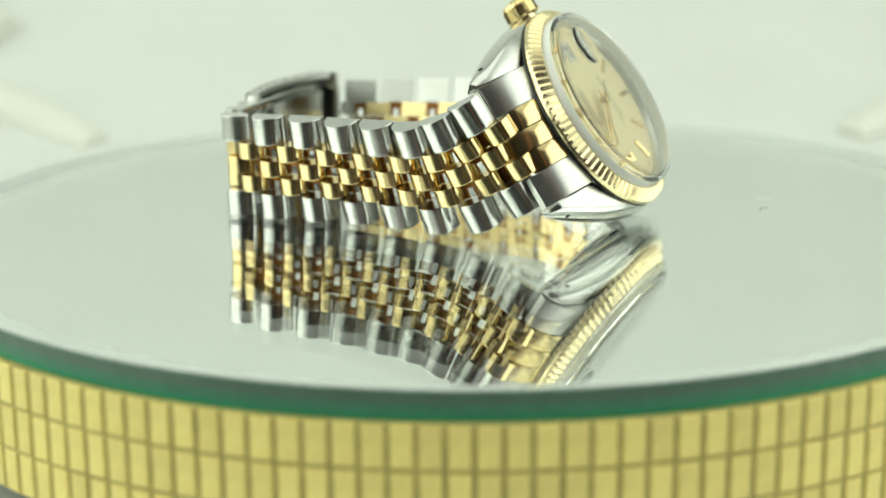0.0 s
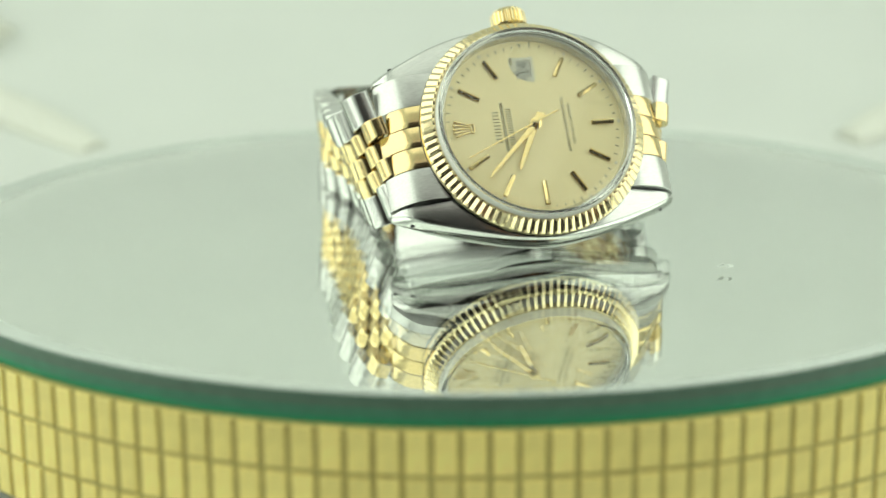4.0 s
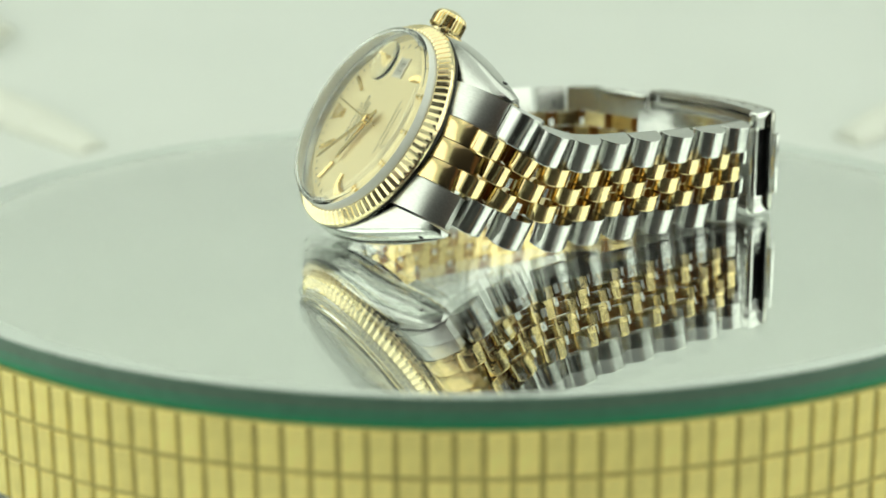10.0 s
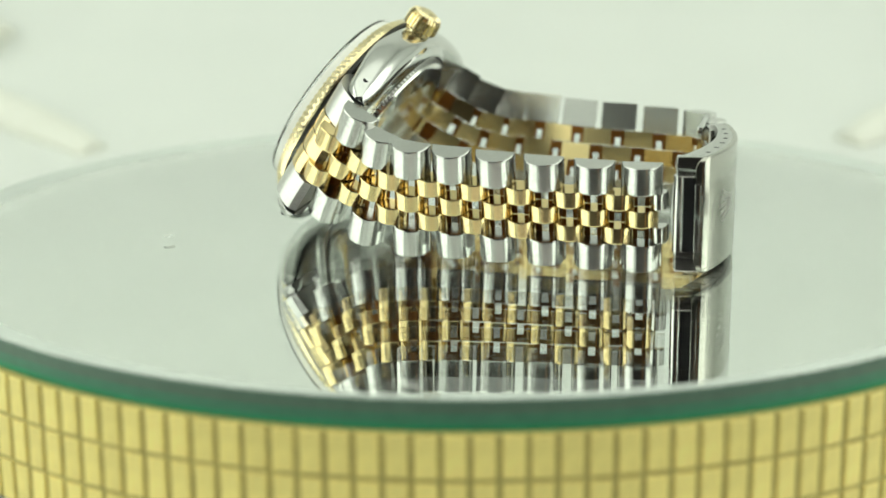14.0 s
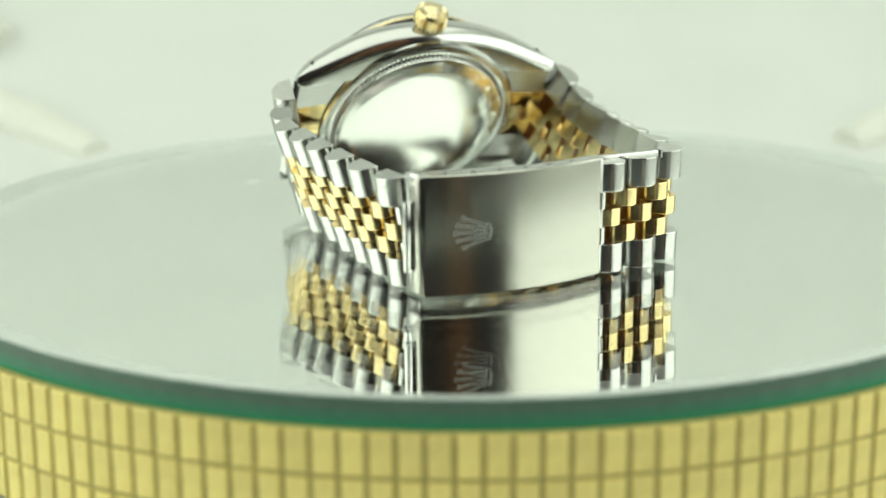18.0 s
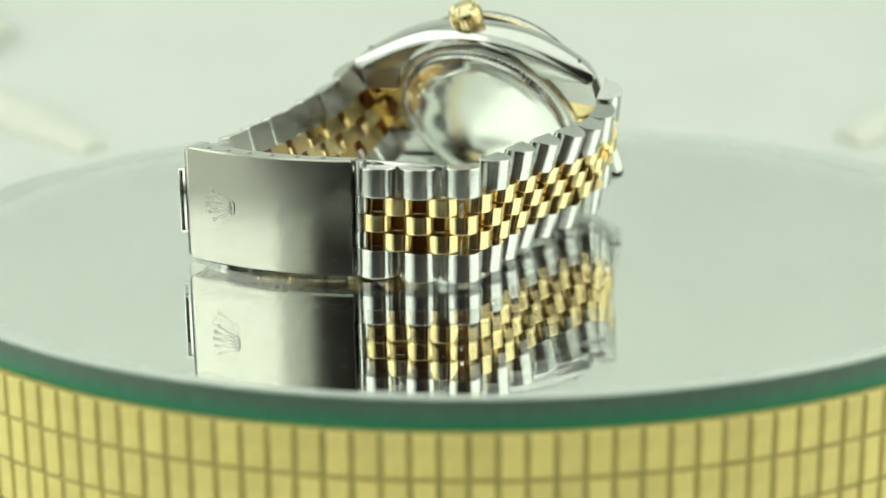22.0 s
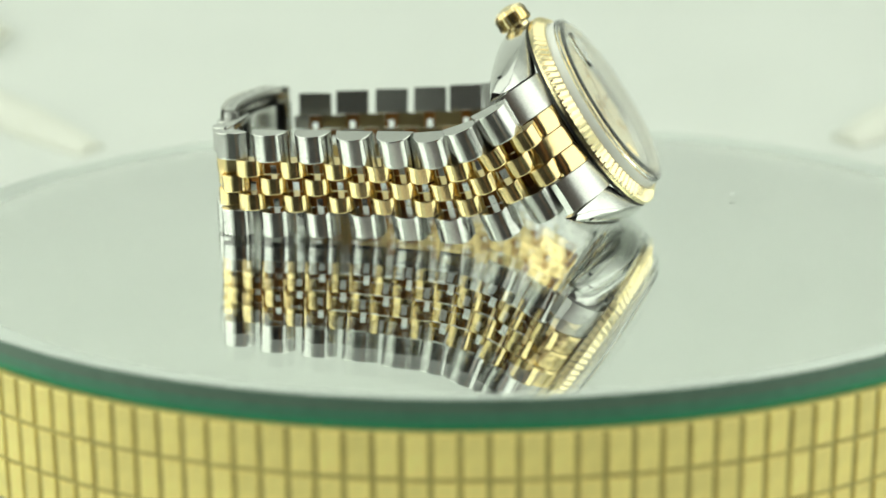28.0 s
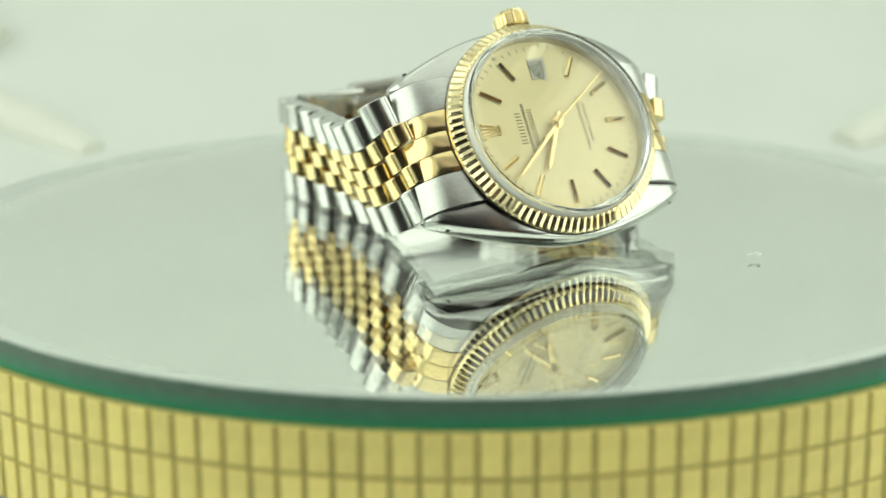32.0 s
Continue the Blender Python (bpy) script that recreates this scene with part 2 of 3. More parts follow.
for z0, z1, name, mat, label in ((-GLASS_T, -2.75, "glass_rim", GLASS_EDGE, "dark green ground edge of the glass"), (-2.75, -1.6, "glass_rim", GLASS_MID, "grey-green middle of the glass edge"),
                                 (-1.6, -0.2, "glass_bevel", GLASS_BEVEL, "grey polished bevel of the glass")):
    bm = bmesh.new()
    add_lathe(bm, [(GLASS_R, z0), (GLASS_R + 0.25, z0), (GLASS_R + (0.25 if z1 < -1 else 0.16), z1), (GLASS_R, z1 if z1 < -1 else -0.1)], 256)
    part(name, offset(bm, ECC), mat, turntable, label, 30)
# slanted pale cone added inside the plate, tent-bright to hide a dark edge line
bm = bmesh.new()
add_lathe(bm, [(GLASS_R - 4.6, -MIRROR_Z + 0.06), (GLASS_R - 0.1, -MIRROR_Z + 0.06), (GLASS_R - 0.1, -0.12), (GLASS_R - 0.2, -0.12)], 256)
part("edge_mask_cone", offset(bm, ECC), EDGE_MASK, turntable, "added pale cone that lightens the glass edge from inside", 30)
SMUDGE = material("dried_smudge", (0.75, 0.80, 0.76), 0.7, grain=0.1, scale=2000)
rng = random.Random(11)
bm = bmesh.new()
for k in range(14):
    at = Vector((47.2 + rng.gauss(0, 0.3), 6.5 + rng.gauss(0, 0.9)))
    r = rng.uniform(0.12, 0.34)
    rings = [[(at.x + r * q * math.cos(a) * 0.7, at.y + r * q * math.sin(a) * (1 + 0.5 * math.sin(3 * a + k)), z) for a in [2 * math.pi * j / 10 for j in range(10)]] for q, z in ((1, 0.0), (0.8, 0.02))]
    add_loft(bm, rings)
part("smudge", bm, SMUDGE, turntable, "faint grey smudge on the glass", 30)
bm = bmesh.new()
z1 = TILE_TOP - 3 * ROW_H
add_lathe(bm, [(TILE_R - 6, TILE_TOP - 1.8), (TILE_R - 0.85, TILE_TOP - 1.8), (TILE_R - 0.85, TILE_TOP - 0.35), (TILE_R - 0.0, TILE_TOP - 0.35), (TILE_R - 0.0, z1), (TILE_R - 6, z1)], 180)
part("drum", offset(bm, ECC), GROUT, turntable, "backing of the gold mosaic strip", 30)
bm = bmesh.new()
disc_lathe(bm, [(TILE_R - 8, FLOOR_Z), (TILE_R - 8, z1 + 0.5)], 96)
part("base", offset(bm, ECC), BLACK, turntable, "black plastic turntable base", 30)


def tile_mesh(cut=0.0):
    w = 2 * math.pi * TILE_R / TILES - 0.72
    h = ROW_H - 0.55 - cut
    bm = bmesh.new()
    add_box(bm, (w, 0.6, h), (0, 0, -cut / 2))
    bmesh.ops.recalc_face_normals(bm, faces=bm.faces[:])
    top = min(bm.faces, key=lambda f: f.calc_center_median().y)
    bmesh.ops.bevel(bm, geom=list(top.edges), offset=0.12 * MM, segments=1, profile=0.5, affect="EDGES")
    me = bpy.data.meshes.new("mosaic_tile")
    bmesh.ops.recalc_face_normals(bm, faces=bm.faces[:])
    bm.to_mesh(me)
    bm.free()
    me.materials.append(TILE)
    return me


def build_tiles():
    me, first_row = tile_mesh(), tile_mesh(0.2)
    rng = random.Random(4)
    stuff_v, stuff_f = [], []
    for row in range(3):
        for k in range(TILES):
            a = 2 * math.pi * (k + 0.56) / TILES
            z = TILE_TOP - ROW_H * (row + 0.5)
            m = pose(ECC.x * MM, ECC.y * MM, 0) @ pose(0, 0, 0, 0, 0, math.degrees(a)) @ pose(0, -TILE_R * MM, (z + rng.uniform(-0.05, 0.05)) * MM, rng.uniform(-0.8, 0.8), 0, rng.uniform(-1.6, 1.6))
            if row < 2:
                ob = new("mosaic_tile", first_row if row == 0 else me)
                ob.parent = turntable
                ob.matrix_basis = m
            else:
                base = len(stuff_v)
                stuff_v += [m @ v.co for v in me.vertices]
                stuff_f += [[base + i for i in p.vertices] for p in me.polygons]
    sm = bpy.data.meshes.new("mosaic_tiles_low")
    sm.from_pydata(stuff_v, [], stuff_f)
    sm.materials.append(TILE_LOW)
    ob = new("mosaic_tiles_low", sm)
    ob.parent = turntable
    tagged(ob, kind="stuff")


TILE_LOW = material("tile_gold_low", (0.95, 0.79, 0.275), 0.42, 0.04, grain=0.10, scale=350, rand=0.07, wear=0.08, island=True)

# ---- wristwatch ----
BASE = Vector((-8.0, 5.0, 0.0))
watch = tagged(empty("wristwatch", pose(BASE.x * MM, BASE.y * MM, 0)), "steel and gold wristwatch with a champagne dial, lying on mirror glass", "wristwatch")

CENTRE = Vector((19.45, -4.35, 17.5))
TILT, AZ = 33.9, -24.8
N_H = Vector((math.cos(radians(AZ)), math.sin(radians(AZ)), 0))
NRM = N_H * math.cos(radians(TILT)) + Vector((0, 0, math.sin(radians(TILT))))
UP = -N_H * math.sin(radians(TILT)) + Vector((0, 0, math.cos(radians(TILT))))
RGT = UP.cross(NRM)
# the head's own space: x to 6 o'clock, y to the crown, z out of the dial
HEAD = Matrix((RGT, UP, NRM)).transposed().to_4x4()
HEAD.translation = (CENTRE - BASE) * MM


# the case with its bezel, end links and crown sits lower than the dial, in mm
BODY_Z = -1.5


def head_part(name, bm, mat, label="", smooth=35, parent=None, lift=0.0):
    ob = part(name, bm, mat, parent or watch, label, smooth)
    if parent is None:
        ob.matrix_basis = HEAD @ pose(0, 0, lift * MM)
    return ob


def case_edge(x):
    """Half width of the case at x from the centre."""
    return 17.5 - 6.2 * (abs(x) / 21.8) ** 1.8


def build_case():
    bm = bmesh.new()
    for s in (1, -1):
        rings = []
        for i in range(33):
            x = -21.8 + 43.6 * i / 32
            f = abs(x) / 21.8
            yo = case_edge(x)
            yi = max(10.15, math.sqrt(max(15.3 ** 2 - x * x, 0)))
            zt = 0.35 - 3.1 * smoothstep(0.35, 1.0, f) * f - 1.3 * max(0.0, (f - 0.86) / 0.14) ** 2
            zb = -5.1 - 1.5 * smoothstep(0.3, 1.0, f)
            zb = min(zb, zt - 2.2)
            ring = [(x, yi, zb), (x, yo - 1.6, zb), (x, yo - 0.5, zb + 0.8), *[(x, yo - 0.5 * (2 * q - 1) ** 2, zb + 0.8 + (zt - 1.5 - zb) * q) for q in (0.2, 0.4, 0.6, 0.8)], (x, yo - 0.45, zt - 0.6), (x, yo - 0.75, zt - 0.15), (x, yo - 1.1, zt), (x, yi, zt)]
            if i in (0, 32):
                ring = [(x, (y - 10.9) * 0.72 + 10.9, (z - (zt + zb) / 2) * 0.7 + (zt + zb) / 2) for x, y, z in ring]
            rings.append([(x, y * s, z) for x, y, z in ring])
        if s < 0:
            rings = [r[::-1] for r in rings]
        add_loft(bm, rings)
    disc_lathe(bm, [(14.6, -6.0), (15.6, -5.95), (16.5, -5.3), (16.62, -1.0), (16.2, 0.3), (15.0, 0.35), (15.0, -0.8)], 96)
    ob = head_part("case", bm, STEEL_CASE, "brushed and polished steel case with four lugs", 40, lift=BODY_Z)
    # the flanks are polished, the top is brushed
    ob.data.materials.append(STEEL_POLISH)
    for f in ob.data.polygons:
        f.material_index = 1 if abs(f.normal.z) < 0.85 else 0
    return ob


build_case()

# fluted bezel
bm = bmesh.new()
FL = 90
rings = []
for k in range(FL * 4):
    a = 2 * math.pi * k / (FL * 4)
    ridge = (0.15, 0.02, -0.13, 0.02)[k % 4]
    ring = []
    for r, z, w in ((15.0, 1.0, 0), (15.0, 2.55, 0), (15.2, 2.7, 0.1), (15.5, 2.68, 0.7), (16.65, 1.7, 1), (16.92, 1.4, 0.35), (16.98, 1.1, 0), (16.98, 0.75, 0), (16.5, 0.6, 0)):
        rr, zz = r + ridge * w * 0.6, z + ridge * w * 0.8
        ring.append(bm.verts.new(Vector((rr * math.cos(a), rr * math.sin(a), zz)) * MM))
    rings.append(ring)
for k in range(len(rings)):
    a, b = rings[k], rings[(k + 1) % len(rings)]
    for i in range(8):
        bm.faces.new((a[i], b[i], b[i + 1], a[i + 1]))
head_part("bezel", bm, GOLD_BEZEL, "fluted polished gold bezel", 12, lift=BODY_Z)

# added dark ring: the shade between bezel and end links, as colour
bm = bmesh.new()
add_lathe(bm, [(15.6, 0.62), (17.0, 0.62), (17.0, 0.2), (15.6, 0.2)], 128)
head_part("bezel_gap_shade", bm, STEEL_SHADE, "dark ring that paints the shadow line under the bezel", lift=BODY_Z)
bm = bmesh.new()
add_lathe(bm, [(14.95, 0.85), (14.1, 0.85), (13.78, 0.2), (13.75, -0.1), (14.95, -0.1)], 128)
head_part("rehaut", bm, REHAUT, "brushed inner ring round the dial")
bm = bmesh.new()
disc_lathe(bm, [(13.8, -0.6), (13.8, 0.0)], 128)
head_part("dial", bm, DIAL, "champagne sunburst dial")
bm = bmesh.new()
disc_lathe(bm, [(12.0, 2.88), (13.9, 2.82), (14.3, 2.55), (14.42, 0.9), (14.85, 0.9), (14.85, 2.6), (14.72, 2.92), (14.35, 3.1), (12.0, 3.18)], 128)
ob = head_part("crystal", bm, GLASS, "clear domed watch crystal", 25)
ob.visible_shadow = False
# added opaque ring, white for the light reflected inside the crystal's wall
bm = bmesh.new()
add_lathe(bm, [(15.05, 0.8), (15.05, 1.3), (14.98, 1.5), (14.95, 2.35), (14.87, 2.45), (14.87, 0.8)], 128)
head_part("crystal_rim_sheen", bm, RIM_SHEEN, "opaque white ring for the gleam in the crystal's wall", 50)

# date magnifier
bm = bmesh.new()
rings = []
for i in range(7):
    a = math.pi / 2 * i / 6
    r, h = 3.25 * math.cos(a) + 0.02, 3.2 + 0.65 * math.sin(a)
    rings.append([(r * math.cos(b), 8.9 + r * math.sin(b), h) for b in [2 * math.pi * k / 40 for k in range(40)]])
add_loft(bm, rings)
ob = head_part("date_magnifier", bm, GLASS_LENS, "clear bubble lens over the date", 40)
ob.visible_shadow = False

# hour markers; clock angle runs clockwise from 12, which lies at -x
def clock_dir(deg):
    return -math.cos(radians(deg)), math.sin(radians(deg))


def baton(length, width, height, taper=1.0):
    """A faceted bar along +x from 0 to length, resting on z = 0."""
    bm = bmesh.new()
    w = width / 2
    rings = []
    for x, s in ((0, 1.0), (length, taper)):
        rings.append([(x, -w * s, 0), (x, w * s, 0), (x, w * s, height * 0.55), (x, 0, height), (x, -w * s, height * 0.55)])
    add_loft(bm, rings)
    return bm


marker_me = None
for h in (1, 2, 4, 5, 6, 7, 8, 9, 10, 11):
    if marker_me is None:
        ob = part("hour_marker", baton(3.35, 0.66, 0.5), POINTER, watch, "polished gold baton", 10)
        marker_me = ob.data
    else:
        ob = new("hour_marker", marker_me)
        ob.parent = watch
    cx, cy = clock_dir(h * 30)
    ob.matrix_basis = HEAD @ pose(8.9 * cx * MM, 8.9 * cy * MM, 0.02 * MM, 0, 0, math.degrees(math.atan2(cy, cx)))

bm = bmesh.new()
for k in range(60):
    if k % 5 == 0 and k != 15:
        continue
    cx, cy = clock_dir(k * 6)
    m = pose(12.75 * cx * MM, 12.75 * cy * MM, 0.02 * MM, 0, 0, math.degrees(math.atan2(cy, cx)))
    add_box(bm, (0.5, 0.11, 0.04), m=m)
head_part("minute_track", bm, INK, "fine printed minute ticks")

bm = bmesh.new()
for h in range(12):
    cx, cy = clock_dir(h * 30)
    if h == 3:
        continue
    add_box(bm, (0.42, 0.42, 0.12), m=pose(13.15 * cx * MM, 13.15 * cy * MM, 0.06 * MM), bevel=0.05)
head_part("hour_dots", bm, CREAM, "small raised dots outside the markers")

# emblem at 12: five prongs on an oval foot, as a plain shape
def emblem(bm, scale, thick, m):
    for k in range(5):
        a = radians(-32 + 16 * k)
        tip = Vector((-2.1 * math.cos(a) - 0.2, 2.3 * math.sin(a), 0)) * scale
        foot = Vector((0.35, 0.55 * math.sin(a) * 1.6, 0)) * scale
        d = tip - foot
        mm = m @ Matrix.Translation((tip + foot) / 2 * MM) @ pose(0, 0, 0, 0, 0, math.degrees(math.atan2(d.y, d.x)))
        add_box(bm, (d.length, 0.15 * scale, thick), m=mm)
        ball = Matrix.Translation(tip * MM) @ Matrix.Diagonal((0.24 * scale * MM, 0.24 * scale * MM, thick * 0.75 * MM, 1))
        bmesh.ops.create_icosphere(bm, subdivisions=2, radius=1.0, matrix=m @ ball)
    for k in range(16):
        a = 2 * math.pi * k / 16
        d = m @ pose((0.5 + 0.33 * math.cos(a)) * scale * MM, 0.72 * math.sin(a) * scale * MM, 0, 0, 0, math.degrees(math.atan2(0.72 * math.cos(a), -0.33 * math.sin(a))))
        add_box(bm, (0.3 * scale, 0.16 * scale, thick), m=d)


bm = bmesh.new()
emblem(bm, 0.95, 0.3, pose(-9.9 * MM, 0, 0.15 * MM))
head_part("emblem", bm, GOLD, "applied gold emblem")

# printed lines: brand lines as plain bars, the two small lines in letters
bm = bmesh.new()
for x, w, h, n in ((-5.65, 5.3, 1.15, 5), (-4.55, 7.8, 0.62, 16), (-3.6, 6.0, 1.0, 8)):
    for k in range(n):
        y = -w / 2 + w / n * (k + 0.5)
        for q in (-0.24, 0.24):
            add_box(bm, (h * 0.8, 0.13, 0.02), (x, y + q * w / n, 0.02))
head_part("print_bars", bm, INK, "dark printed lines in capitals")


def lettering(text, size, m, name, mat, label):
    cu = bpy.data.curves.new(name, "FONT")
    cu.body, cu.size, cu.align_x, cu.align_y = text, size * MM, "CENTER", "CENTER"
    tmp = new(name, cu)
    me = bpy.data.meshes.new_from_object(tmp.evaluated_get(bpy.context.evaluated_depsgraph_get()))
    bpy.data.objects.remove(tmp)
    me.materials.clear()
    me.materials.append(mat)
    ob = new(name, me)
    ob.parent = watch
    ob.matrix_basis = HEAD @ m
    ob["label"] = label
    return ob


lettering("SUPERLATIVE CHRONOMETER", 0.64, pose(4.9 * MM, 0, 0.03 * MM, 0, 0, 90), "print_line", INK, "fine printed capitals")
lettering("OFFICIALLY CERTIFIED", 0.64, pose(5.8 * MM, 0, 0.03 * MM, 0, 0, 90), "print_line", INK, "fine printed capitals")

# date window
# the card lies flush; its grey colour carries the recess's shade
bm = bmesh.new()
add_box(bm, (2.1, 2.6, 0.1), (0, 9.3, 0.0))
head_part("date_card_shaded", bm, DATE_CARD_SHADED, "cream date disc, greyed for the shade of its recess")
bm = bmesh.new()
for x, y, sx, sy in ((-1.2, 9.3, 0.4, 3.4), (1.2, 9.3, 0.4, 3.4), (0, 7.85, 2.0, 0.4), (0, 10.75, 2.0, 0.4)):
    add_box(bm, (sx, sy, 0.16), (x, y, 0.08))
head_part("date_frame", bm, CREAM, "bevelled champagne frame of the date window")
lettering("14", 2.0, pose(0, 9.3 * MM, 0.08 * MM, 0, 0, 90), "date_number", DATE_INK, "dark printed date")

# what the watch shows: about 9:52 and a half
HOUR_DEG, MIN_DEG, SEC_DEG = 296.0, 315.0, -49.0


def hand_pose(deg, z):
    return HEAD @ pose(0, 0, z * MM, 0, 0, 180 - deg)


def build_pointer(name, length, width, tail, z, deg, label, hub):
    bm = bmesh.new()
    w = width / 2
    rings = []
    for x, s in ((-tail, 0.8), (0, 1.15), (length * 0.9, 0.8), (length, 0.15)):
        rings.append([(x, -w * s, 0), (x, w * s, 0), (x, w * s * 0.85, 0.14), (x, 0, 0.15), (x, -w * s * 0.85, 0.14)])
    add_loft(bm, rings)
    disc_lathe(bm, [(hub, 0.0), (hub, 0.24), (hub * 0.7, 0.3)], 24)
    ob = part(name, bm, POINTER, watch, label, 20)
    ob.matrix_basis = hand_pose(deg, z)
    return ob


hour_pointer = build_pointer("hour_hand", 7.9, 0.9, 2.0, 0.7, HOUR_DEG, "polished gold hour hand", 0.9)
minute_pointer = build_pointer("minute_hand", 11.6, 0.75, 2.0, 1.1, MIN_DEG, "polished gold minute hand", 0.8)
second_pointer = build_pointer("seconds_hand", 12.4, 0.26, 4.0, 1.5, SEC_DEG, "thin gold seconds hand", 0.65)

# crown
bm = bmesh.new()
rings = []
for y, r, k in ((16.6, 2.0, 0), (17.5, 2.0, 0), (17.6, 2.2, 1), (17.9, 2.55, 1), (19.7, 2.5, 1), (20.3, 2.15, 0.8), (20.7, 1.5, 0), (20.95, 0.8, 0), (21.0, 0.2, 0)):
    rings.append([((r + (0.2 if j % 4 < 2 else -0.2) * k) * math.cos(2 * math.pi * j / 96), y, -1.7 + (r + (0.2 if j % 4 < 2 else -0.2) * k) * math.sin(2 * math.pi * j / 96)) for j in range(96)])
add_loft(bm, rings)
crown = head_part("winding_crown", bm, GOLD_BEZEL, "knurled gold winding crown", 8, lift=BODY_Z)

# case back
bm = bmesh.new()
disc_lathe(bm, [(15.7, -5.4), (15.7, -6.3), (15.2, -6.6), (14.4, -6.6), (14.2, -7.3), (13.3, -7.75), (12.9, -7.8), (12.6, -7.98), (11.0, -8.12), (7.0, -8.3), (3.5, -8.38), (0.5, -8.4)], 120)
head_part("case_back", bm, STEEL_BACK, "screwed steel case back with a stepped rim", 30, lift=BODY_Z + 0.6)
bm = bmesh.new()
for k in range(120):
    a = 2 * math.pi * k / 120
    add_box(bm, (0.3, 0.3, 0.5), m=Matrix.Rotation(a, 4, "Z") @ pose(14.6 * MM, 0, -6.75 * MM))
head_part("case_back_knurl", bm, STEEL, "fine knurled ring", None, lift=BODY_Z + 0.6)

# lug holes
for sx in (-1, 1):
    for sy in (-1, 1):
        bm = bmesh.new()
        rings = [[(0.42 * math.cos(b), y, 0.42 * math.sin(b)) for b in [2 * math.pi * k / 16 for k in range(16)]] for y in (-0.35, 0.1)]
        add_loft(bm, rings)
        ob = head_part("lug_hole", bm, BLACK, "dark spring bar hole")
        ob.matrix_basis = HEAD @ pose(sx * 19.0 * MM, sy * (case_edge(19.0) - 0.14) * MM, -5.3 * MM, 0, 0, 0 if sy > 0 else 180)


# end links between the lugs: steel sides and a fused gold middle
def build_end_link(sx):
    for name, y0, y1, mat, proud, label in (("end_link", -9.9, -4.95, STEEL, 0, "brushed steel end link"), ("end_link_middle", -4.82, -1.68, GOLD, 0.12, "gold middle of the end link"),
                                     ("end_link_middle", -1.53, 1.53, GOLD, 0.12, "gold middle of the end link"), ("end_link_middle", 1.68, 4.82, GOLD, 0.12, "gold middle of the end link"), ("end_link", 4.95, 9.9, STEEL, 0, "brushed steel end link")):
        bm = bmesh.new()
        rings = []
        ny = 8
        for j in range(ny + 1):
            y = y0 + (y1 - y0) * j / ny
            r0 = math.sqrt(max(16.7 ** 2 - y * y, 0))
            xe = 21.6 if not proud else (21.6 if abs(y0 + y1) < 1 else 20.6)
            ring = []
            crown_z = (0.12 if proud else 0.06) * (1 - (2 * j / ny - 1) ** 4)
            for i in range(9):
                x = r0 + (xe - r0) * i / 8
                f = max((x - 15.5) / 6.1, 0)
                z = 0.28 - 1.7 * f - 2.4 * max(f - 0.28, 0) ** 2.4 / 0.72 ** 2.4 + proud + crown_z
                ring.append((sx * x, y, z))
            ring += [(sx * (xe + 0.3), y, z - 0.9), (sx * (xe - 0.3), y, z - 2.0), (sx * r0, y, -5.2)]
            rings.append(ring)
        add_loft(bm, rings)
        head_part(name, bm, mat, label, 40, lift=BODY_Z)


build_end_link(1)
build_end_link(-1)


# ---- bracelet ----
def d_link(width, depth, height, bevel=0.18, back=0.0):
    """A link with a flat back and a rounded front (towards +y), length along x, height along z."""
    bm = bmesh.new()
    n = 18
    half = width / 2 - 0.05
    sec = []
    for k in range(n + 1):
        q = math.cos(math.pi * k / n)
        sec.append((half * q, -0.6 + depth * math.sin(math.pi * k / n)))
    wb = width / 2 + back
    sec = [(wb, -1.15), (wb, -0.85), (half, -0.75)] + sec + [(-half, -0.75), (-wb, -0.85), (-wb, -1.15)]
    rings = []
    for z, s in ((-height / 2, 0.97), (-height / 2 + bevel * 0.6, 1.0), (-height / 2 + bevel, 1.0), (height / 2 - bevel, 1.0), (height / 2 - bevel * 0.6, 1.0), (height / 2, 0.97)):
        rings.append([(x * s, y * s if y > 0 else y, z) for x, y in sec])
    add_loft(bm, rings)
    return bm


def link_pose(p, tangent, up, out_sign):
    """x along the bracelet, y outwards, z along its width."""
    x = tangent.normalized()
    z = (up - x * up.dot(x)).normalized()
    y = z.cross(x)
    if out_sign < 0:
        x, y = -x, -y
    m = Matrix((x, y, z)).transposed().to_4x4()
    m.translation = (p - BASE) * MM
    return m


def lean_up(m_out, deg):
    """The width direction of a link that leans outwards at its top."""
    return m_out * math.sin(radians(deg)) + Vector((0, 0, math.cos(radians(deg))))


LINK_MESH = {}


def shared_link(name, length, depth, height, mat):
    key = (name, round(length, 2), round(height, 2))
    if key not in LINK_MESH:
        bm = d_link(length, depth, height, back=0.0 if name == "middle_link" else 0.12)
        bmesh.ops.recalc_face_normals(bm, faces=bm.faces[:])
        for fc in bm.faces:
            fc.smooth = True
        for e in bm.edges:
            if len(e.link_faces) == 2 and e.calc_face_angle(0) > radians(32):
                e.smooth = False
        me = bpy.data.meshes.new(name)
        bm.to_mesh(me)
        bm.free()
        me.materials.append(mat)
        LINK_MESH[key] = me
    return LINK_MESH[key]


